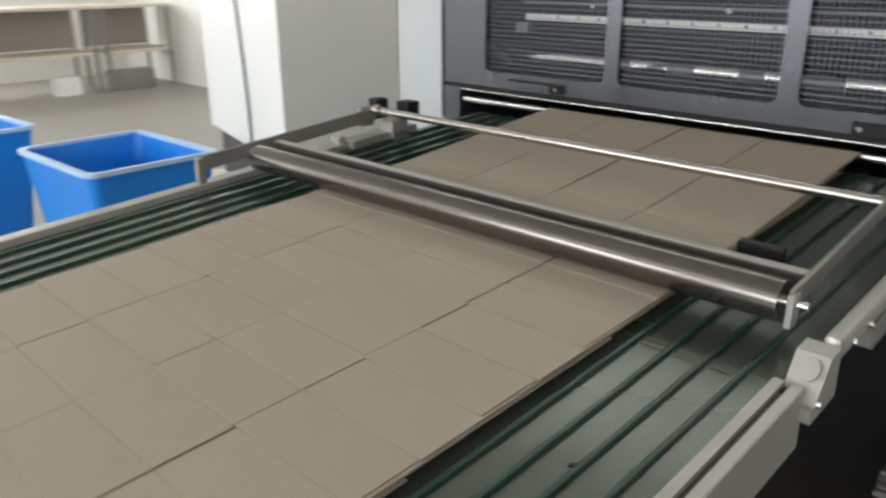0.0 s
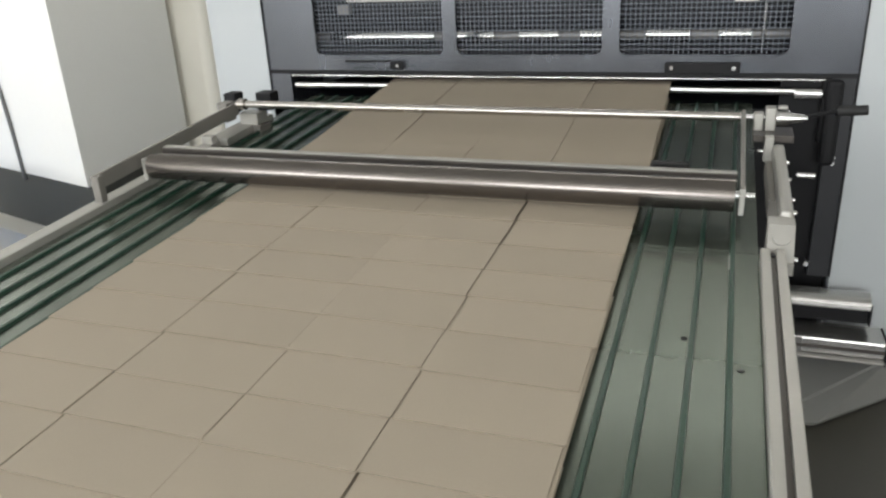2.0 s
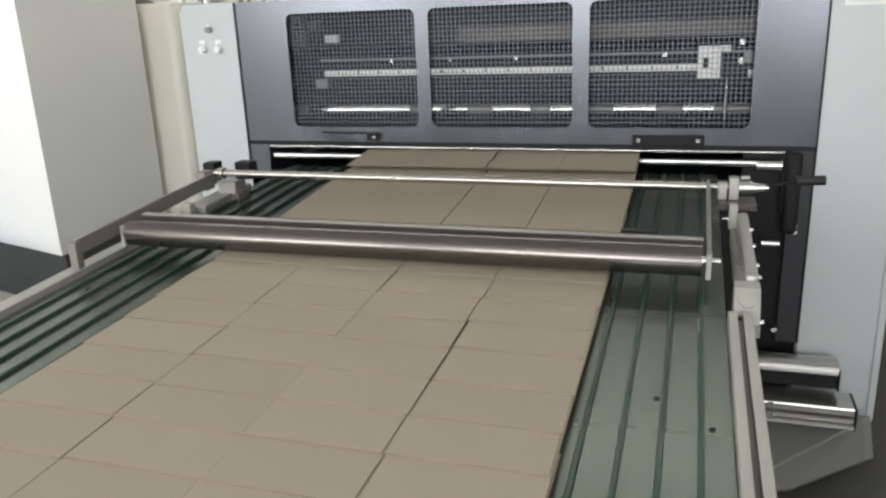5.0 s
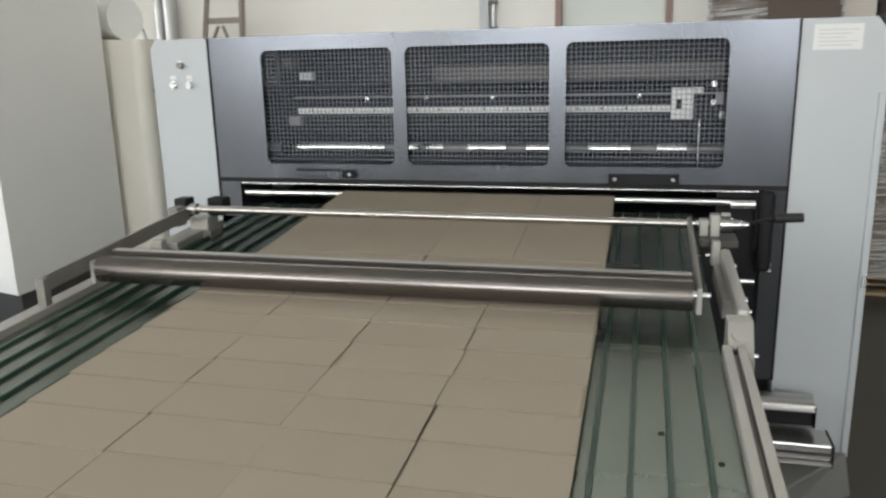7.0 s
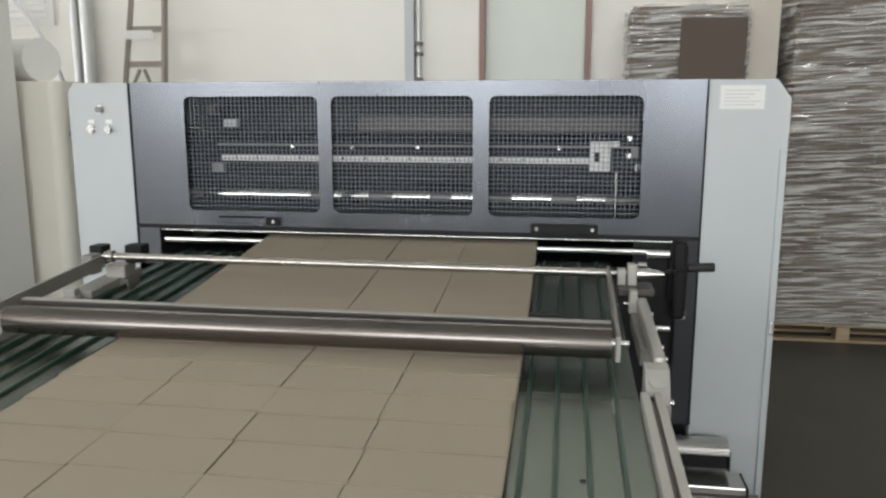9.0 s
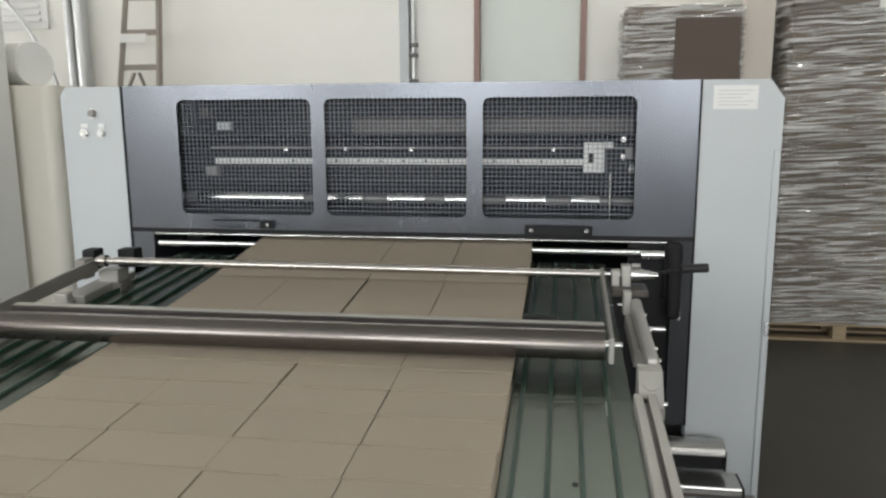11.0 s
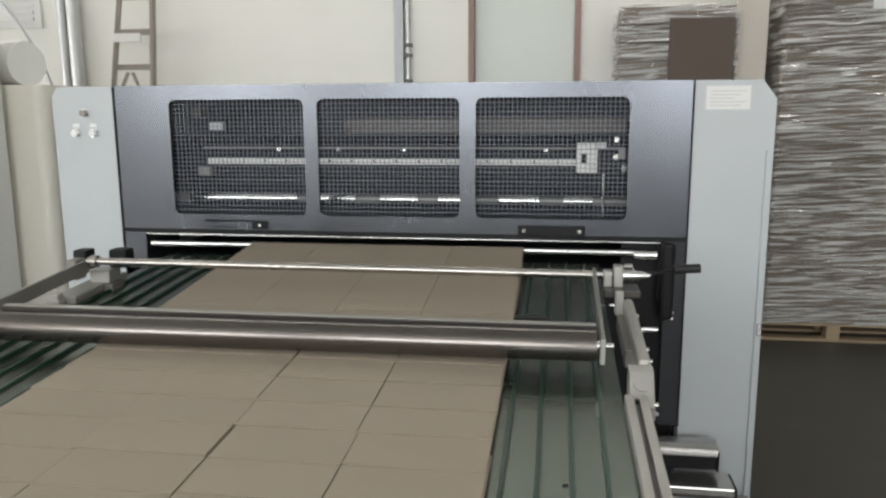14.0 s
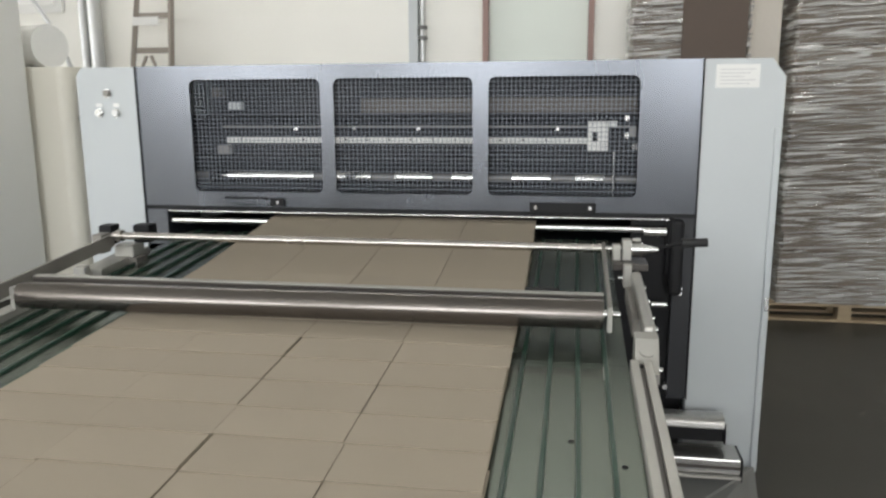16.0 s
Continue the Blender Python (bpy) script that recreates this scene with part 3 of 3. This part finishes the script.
part("set_screw", cyl((0.912, -0.69, 1.048), (0.928, -0.69, 1.048), 0.005, 10), M_CHROME, rf)
part("pillow_block", box(-0.925, -0.886, -0.62, -0.56, 1.060, 1.130, 0.005), M_FRAME, rf)
part("bearing_block", box(-0.955, -0.905, -0.53, -0.47, 1.075, 1.148, 0.005), M_BLACK, rf)
part("mount", box(-0.897, -0.822, -0.53, -0.45, 1.030, 1.078, 0.006), M_ALU, rf)
part("bearing_block", box(-0.842, -0.776, -0.49, -0.43, 1.080, 1.146, 0.005), M_BLACK, rf)
part("support_plate", box(-0.900, -0.812, -0.53, -0.45, 0.995, 1.030, 0.003), M_FRAME, rf)


# ---- cardboard blanks ----
LANES = [(-0.497, -0.208), (-0.208, 0.072), (0.072, 0.342), (0.342, 0.622)]
THICK, LONG, SPEED, PERIOD, OUT = 0.0027, 0.760, 0.1135, 1.165, 1.37
STEP = SPEED * PERIOD
LAND = -0.69                                       # where a leading edge comes to rest on the stream
blank_mesh = []
for a, b in LANES:
    bm = box(-(b - a) / 2 + 0.0002, (b - a) / 2 - 0.0002, 0, LONG, -THICK, 0)
    me = bpy.data.meshes.new("cardboard_blank")
    bm.to_mesh(me)
    bm.free()
    me.materials.append(M_CARD)
    me.materials.append(M_EDGE)
    for f in me.polygons:
        f.material_index = 0 if abs(f.normal.z) > 0.5 else 1
    blank_mesh.append(me)
blanks = []
rng = random.Random(4)
N0, N1 = -20, 12
for n in range(N0, N1 + 1):                        # each row has slits of its own between the lanes
    if n < -2:
        gaps = [rng.choice((0.0012, 0.0018, 0.0026, 0.0034)), rng.choice((0.0, 0.0, 0.0003, 0.0012, 0.0018)), rng.choice((0.0010, 0.0024, 0.0032, 0.0044, 0.0062))]
    else:
        gaps = [rng.choice((0.0, 0.0002, 0.0008, 0.0018, 0.0030)), rng.choice((0.0004, 0.0018, 0.0040, 0.0060, 0.0075)), rng.choice((0.0012, 0.0020, 0.0028, 0.0036))]
    shift = [-gaps[0] - gaps[1] / 2, -gaps[1] / 2, gaps[1] / 2, gaps[1] / 2 + gaps[2]]
    row_jit, row_x = rng.uniform(-0.005, 0.005), rng.uniform(-0.0018, 0.0018)
    for lane, (a, b) in enumerate(LANES):
        ob = new("cardboard_blank", blank_mesh[lane])
        tagged(ob, "plain brown kraft cardboard blank overlapping the next", "cardboard", group="shingled blanks on the conveyor")
        blanks.append((ob, n, (a + b) / 2 + shift[lane] + row_x, row_jit + rng.uniform(-0.004, 0.004), rng.uniform(-0.07, 0.07)))


# ---- stack of wrapped boards, boxes, ladder, pipes, bins, tables ----
def wrapped_stack(x0, x1, y0, y1, z0, z1, layers, label):
    e = tagged(empty("wrapped_stack", pose((x0 + x1) / 2, (y0 + y1) / 2, z0)), label, "stack")
    w, d, h = (x1 - x0) / 2, (y1 - y0) / 2, (z1 - z0) / layers
    rs = random.Random(int(x0 * 100))
    for i in range(layers):
        dx, dy = rs.uniform(-0.012, 0.012), rs.uniform(-0.012, 0.012)
        part("board_bundle", box(-w + dx, w + dx, -d + dy, d + dy, i * h, (i + 1) * h - 0.003, 0.004), M_BOARD, e)
    bm = bmesh.new()
    nx, nz = 40, 230
    ring = []
    per = [(-1, -1), (1, -1), (1, 1), (-1, 1)]
    for j in range(nz + 1):
        row = []
        for s in range(4):
            (ax, ay), (bx, by) = per[s], per[(s + 1) % 4]
            for i in range(nx):
                f = i / nx
                px, py = ax + (bx - ax) * f, ay + (by - ay) * f
                p = Vector((px * (w + 0.02), py * (d + 0.02), (z1 - z0 + 0.01) * j / nz))
                g = noise.noise(Vector((p.x * 2.2 + x0, p.y * 2.2, p.z * 30 - p.x * 1.5))) * 0.012 + noise.noise(Vector((p.x * 5, p.y * 5, p.z * 70 - p.x * 4))) * 0.006
                row.append(bm.verts.new((p.x + px * g, p.y + py * g, p.z)))
        ring.append(row)
    k = len(ring[0])
    for j in range(nz):
        for i in range(k):
            f = bm.faces.new((ring[j][i], ring[j][(i + 1) % k], ring[j + 1][(i + 1) % k], ring[j + 1][i]))
            f.smooth = True
    part("stretch_wrap", bm, M_FILM, e, "clear wrinkled stretch film")
    return e


def pallet(x0, x1, y0, y1):
    e = tagged(empty("pallet", pose((x0 + x1) / 2, (y0 + y1) / 2, 0)), "pale wooden pallet under a wrapped stack", "pallet")
    w, d = (x1 - x0) / 2, (y1 - y0) / 2
    for i in range(5):
        y = -d + (2 * d - 0.1) * i / 4
        part("board", box(-w, w, y, y + 0.1, 0.112, 0.132, 0.003), M_PALLET, e)
    for i in range(3):
        x = -w + (2 * w - 0.09) * i / 2
        for y in (-d, -0.05, d - 0.1):
            part("block", box(x, x + 0.09, y, y + 0.1, 0.018, 0.112, 0.003), M_PALLET, e)
    for y in (-d, -0.05, d - 0.1):
        part("bottom_board", box(-w, w, y, y + 0.1, 0.0, 0.018, 0.003), M_PALLET, e)
    return e


pallet(2.10, 3.30, 2.62, 3.22)
big = wrapped_stack(2.24, 3.42, 2.62, 3.22, 0.133, 2.95, 22, "tall stack of brown boards wrapped in clear film on a pallet")
note = tagged(part("paper_notice", box(-0.10, 0.10, -0.0015, 0.0, -0.15, 0.15), M_PAPER), "white paper notice stuck on the wrapped stack", "notice")
note.matrix_world = pose(2.86, 2.578, 2.42)
pallet(1.10, 2.00, 2.66, 3.22)
low = wrapped_stack(1.165, 1.93, 2.70, 3.20, 0.133, 2.335, 18, "lower stack of brown boards wrapped in clear film")
part("cover_board", box(-0.06, 0.372, -0.300, -0.288, 0.0, 2.115, 0.003), M_COVER, low, "bare dark brown cover board")
tagged(part("cardboard_sheet", box(1.96, 2.17, 2.80, 2.86, 0.0, 2.95, 0.004), M_KRAFT2), "tall pale cardboard panel under hazy film between wrapped stacks", "cardboard")

# ladder against the back wall
ladder = tagged(empty("ladder", pose(0, 0, 0)), "old grey-brown wooden step ladder against the wall", "ladder")


def post(a, b, w, d):
    a, b = Vector(a), Vector(b)
    m = Matrix.Translation((a + b) / 2) @ (b - a).to_track_quat("Z", "Y").to_matrix().to_4x4()
    n = (b - a).length / 2
    return box(-w / 2, w / 2, -d / 2, d / 2, -n, n, 0.003, m)


part("stile", post((-3.10, 2.92, 0.0), (-2.76, 3.05, 2.75), 0.055, 0.035), M_WOODLAD, ladder)
part("stile", post((-2.60, 2.92, 0.0), (-2.49, 3.05, 2.75), 0.055, 0.035), M_WOODLAD, ladder)
for i in range(9):
    z = 0.33 + 0.2775 * i
    f = z / 2.75
    part("rung", box(-3.10 + 0.34 * f - 0.01, -2.60 + 0.11 * f + 0.01, 2.915 + 0.13 * f, 2.955 + 0.13 * f, z - 0.022, z + 0.022, 0.003), M_WOODLAD, ladder)
part("brace", post((-2.92, 3.01, 1.60), (-2.74, 3.01, 1.95), 0.03, 0.018), M_WOODLAD, ladder)
part("brace", post((-2.56, 3.01, 1.60), (-2.70, 3.01, 1.95), 0.03, 0.018), M_WOODLAD, ladder)
rag = tagged(part("rag", box(-2.83, -2.60, 2.985, 3.0, 2.19, 2.26, 0.005), M_PAPER), "white rag hung on the ladder", "rag")

# trunking and pipes on the back wall
tr = tagged(part("trunking", box(-0.560, -0.485, YB - 0.06, YB, 0.0, H, 0.004), M_CAB), "grey vertical cable trunking on the wall", "trunking")
tr2 = tagged(part("conduit", cyl((-0.452, YB - 0.03, 0.0), (-0.452, YB - 0.03, H), 0.022, 16), M_PIPE), "thin grey vertical conduit with clips", "conduit")
for z in (1.85, 2.05, 2.13):
    part("clip", box(-0.485, -0.42, YB - 0.065, YB, z, z + 0.03, 0.003), M_CABLE, tr2)
for x, r in ((-3.40, 0.035), (-3.29, 0.055)):
    tagged(part("drain_pipe", cyl((x, YB - 0.07, 0.0), (x, YB - 0.07, H), r, 20), M_PIPE), "pale grey vertical pipe on the wall", "pipe")
loose = tube([(-3.95, YB - 0.15, 2.62), (-3.72, YB - 0.13, 2.30), (-3.58, YB - 0.12, 2.02), (-3.50, YB - 0.10, 1.70), (-3.48, YB - 0.08, 0.02)], 0.018, "cable", M_PIPE)
tagged(loose, "pale grey cable hanging down the wall", "cable")
louvre = tagged(empty("louvre", pose(0, 0, 0)), "white slatted wall louvre", "louvre")
part("frame", box(-4.40, -3.62, YB - 0.03, YB, 2.34, 3.3), M_PAPER, louvre)
for i in range(16):
    part("slat", box(-4.34, -3.68, YB - 0.05, YB - 0.03, 2.40 + i * 0.055, 2.43 + i * 0.055, 0.003), M_PAPER, louvre)

# cream tank with a foam roll on top, beside the machine
tank = tagged(empty("cream_cabinet", pose(0, 0, 0)), "cream enamelled cabinet with a rounded front beside the machine", "cabinet")
pts = [(-1.929 - 0.06 + 0.06 * math.cos(radians(a)), 0.76 + 0.06 + 0.06 * math.sin(radians(a))) for a in range(-90, 1, 15)]
part("body", prism(pts + [(-1.929, 1.45), (-2.75, 1.45), (-2.75, 1.12), (-2.40, 0.95), (-2.30, 0.76)], 0.0, 1.776), M_CREAM, tank)
part("side_strip", box(-1.927, -1.885, 0.86, 0.90, 0.0, 1.72, 0.003), M_LEG, tank)
part("hinge_pipe", cyl((-1.868, 0.90, 0.0), (-1.868, 0.90, 1.40), 0.017, 14), M_BROWN, tank)
part("switch", cyl((-1.90, 0.858, 1.50), (-1.90, 0.83, 1.50), 0.024, 14), M_CABLE, tank)
tagged(part("foam_roll", cyl((-2.80, 1.12, 1.893), (-2.10, 0.90, 1.893), 0.117, 32), M_FOAM), "white foam sheet roll lying on the cream cabinet", "roll")

# tall white control cabinet left of the conveyor
PL = [(-2.12, -0.12), (-2.117, 0.70), (-3.20, 1.05), (-3.62, 0.30)]
wc = tagged(empty("control_cabinet", pose(0, 0, 0)), "tall white control cabinet on a dark recessed plinth", "cabinet")
part("body", prism(PL, 0.585, 2.60), M_CABW, wc)
part("plinth", prism([(-2.16, -0.06), (-2.15, 0.63), (-3.15, 0.97), (-3.55, 0.33)], 0.26, 0.585), M_PLINTH, wc)
part("base", prism([(-2.10, -0.22), (-2.09, 0.70), (-3.20, 1.09), (-3.66, 0.22)], 0.0, 0.26), M_CREAM, wc)
tube([(-2.95, 0.115, 2.6), (-2.88, 0.09, 1.9), (-2.77, 0.06, 1.3), (-2.71, 0.04, 0.9), (-2.70, 0.04, 0.55)], 0.012, "cable", M_CABLE, wc)


def bin_at(m):
    """A tapered blue plastic tub with a pale rolled rim."""
    e = tagged(empty("plastic_bin", m), "open blue plastic bin with a pale rim on the floor", "bin", group="blue bins")
    w, d, h = 0.43, 0.35, 0.68
    bm = bmesh.new()
    loops = []
    for s, z in ((0.80, 0.0), (1.0, h), (0.965, h), (0.775, 0.03)):
        loops.append([bm.verts.new((x * s, y * s, z)) for x, y in rounded(-w, w, -d, d, 0.06, 4)])
    k = len(loops[0])
    bm.faces.new(loops[0][::-1])
    bm.faces.new(loops[3])
    for a, b in zip(loops, loops[1:]):
        for i in range(k):
            bm.faces.new((a[i], a[(i + 1) % k], b[(i + 1) % k], b[i]))
    part("tub", bm, M_BLUE, e)
    outer = rounded(-w - 0.016, w + 0.016, -d - 0.016, d + 0.016, 0.07, 4)
    inner = rounded(-w + 0.016, w - 0.016, -d + 0.016, d - 0.016, 0.05, 4)
    bm = pierced(outer, [inner], 0, 0.022)
    bmesh.ops.transform(bm, matrix=pose(0, 0, h - 0.012, 90), verts=bm.verts)
    part("rim", bm, M_RIM, e, "pale blue rolled rim")
    return e


bin_at(pose(-2.84, -0.72, 0, 0, 0, 2))
bin_at(pose(-4.30, -1.15, 0, 0, 0, 4))


def bench(m, long):
    e = tagged(empty("work_table", m), "beige work table with a lower shelf and steel legs", "table", group="tables along the wall")
    part("tabletop", box(-0.4, 0.4, -long / 2, long / 2, 1.10, 1.14, 0.004), M_TABLE, e)
    part("shelf", box(-0.36, 0.36, -long / 2 + 0.03, long / 2 - 0.03, 0.50, 0.54, 0.004), M_TABLE, e)
    part("back_panel", box(-0.36, -0.34, -long / 2 + 0.05, long / 2 - 0.05, 0.56, 1.09), M_TAUPE, e)
    for y in (-long / 2 + 0.04, long / 2 - 0.04):
        for x in (-0.37, 0.37):
            part("leg", box(x - 0.02, x + 0.02, y - 0.02, y + 0.02, 0.0, 1.10, 0.002), M_LEG, e)
    return e


bench(pose(-9.9, 0.74, 0), 2.6)
bench(pose(-9.9, 2.62, 0), 1.0)
tagged(part("carton", box(-9.80, -9.56, 1.45, 1.75, 0.0, 0.24, 0.004), M_PAPER), "white box on the floor under the table", "box")
tagged(part("metal_tray", box(-9.80, -9.56, 2.20, 2.80, 0.0, 0.26, 0.01), M_LEG), "dark metal tray on the floor under the table", "tray")

# sloping guard beside the cabinet foot and a rubber flap beside the stream
bm = bmesh.new()
vs = [bm.verts.new(p) for p in ((1.00, -0.10, 0.175), (1.50, -0.10, 0.160), (1.52, -0.14, 0.012), (1.20, -0.44, 0.012), (1.00, -0.48, 0.012))]
f = bm.faces.new(vs)
r = bmesh.ops.extrude_face_region(bm, geom=[f])
bmesh.ops.translate(bm, vec=(0, 0.006, -0.006), verts=[g for g in r["geom"] if isinstance(g, bmesh.types.BMVert)])
bmesh.ops.recalc_face_normals(bm, faces=bm.faces[:])
tagged(part("guard_plate", bm, M_GUARD), "sloping grey sheet-metal guard at the cabinet foot", "guard")

# unseen ceiling battens: y = -6.4 reflects along the steel, y = 2.5 is added to brighten wall and stacks
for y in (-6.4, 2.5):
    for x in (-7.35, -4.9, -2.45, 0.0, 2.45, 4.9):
        e = tagged(empty("ceiling_light", pose(x, y, H)), "long white fluorescent batten added on the unseen ceiling", "lamp", group="ceiling battens")
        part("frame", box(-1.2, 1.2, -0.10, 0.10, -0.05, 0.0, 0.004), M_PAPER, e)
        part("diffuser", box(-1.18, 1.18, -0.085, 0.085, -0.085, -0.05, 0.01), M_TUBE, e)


def motions():
    """Blanks leave the slot one row after another, land on the stream and ride down the conveyor."""
    tilt = math.degrees(THICK / STEP)
    top = 0.031
    for ob, n, x, jit, yaw in blanks:
        out = OUT + n * PERIOD                      # when the row's edge shows at the slot
        land = out + 0.53
        rows = []
        rest = SLOPE - tilt

        def on(t):
            """The leading edge rides on the stream; the tail leans on the slot roller until the next rows press it down."""
            lean = max(0.0, 1.0 - max(0.0, t - land) / (1.8 * PERIOD))
            m = BELT @ pose(x, (LAND + 1.1) - SPEED * (t - land) + jit, top)
            return pose(*m.translation, rest + (6.5 - rest) * lean, 0, yaw)

        inside = lambda y: pose(x, y + jit, 1.110 + 0.0028 * (n + 1), 0.0, 0, 0)
        if land <= 0:
            times = [0.0, 0.1, 0.6, 1.1, 1.6, 2.1, 5.0, 8.0, 11.0, 14.0, 15.9, 16.0]
            rows = [(t, on(t)) for t in times]
        else:
            wait = inside(0.30)
            start = out - 0.35
            if start > 0:
                rows.append((0.0, wait))
                rows.append((start, wait))
            else:
                rows.append((0.0, inside(0.30)))
            if 0 < out < 16:
                rows.append((out, pose(x, -0.04 + jit, 1.113, 3.0, 0, yaw)))
            if 0 < out + 0.2 < 16:
                rows.append((out + 0.2, pose(x, -0.30 + jit, 1.073, 7.3, 0, yaw)))
            t = land
            while t < 15.85:
                rows.append((t, on(t)))
                t += 0.1 if t == land else 0.5 if t < land + 2.0 else 2.0
            if land < 16:
                rows.append((15.9, on(15.9)))
            rows.append((16.0, on(16.0) if land < 16 else wait))
        clean = []
        for t, m in sorted(rows, key=lambda r: r[0]):
            if not clean or t - clean[-1][0] > 0.04:
                clean.append((t, m))
        walk(ob, clean)


motions()
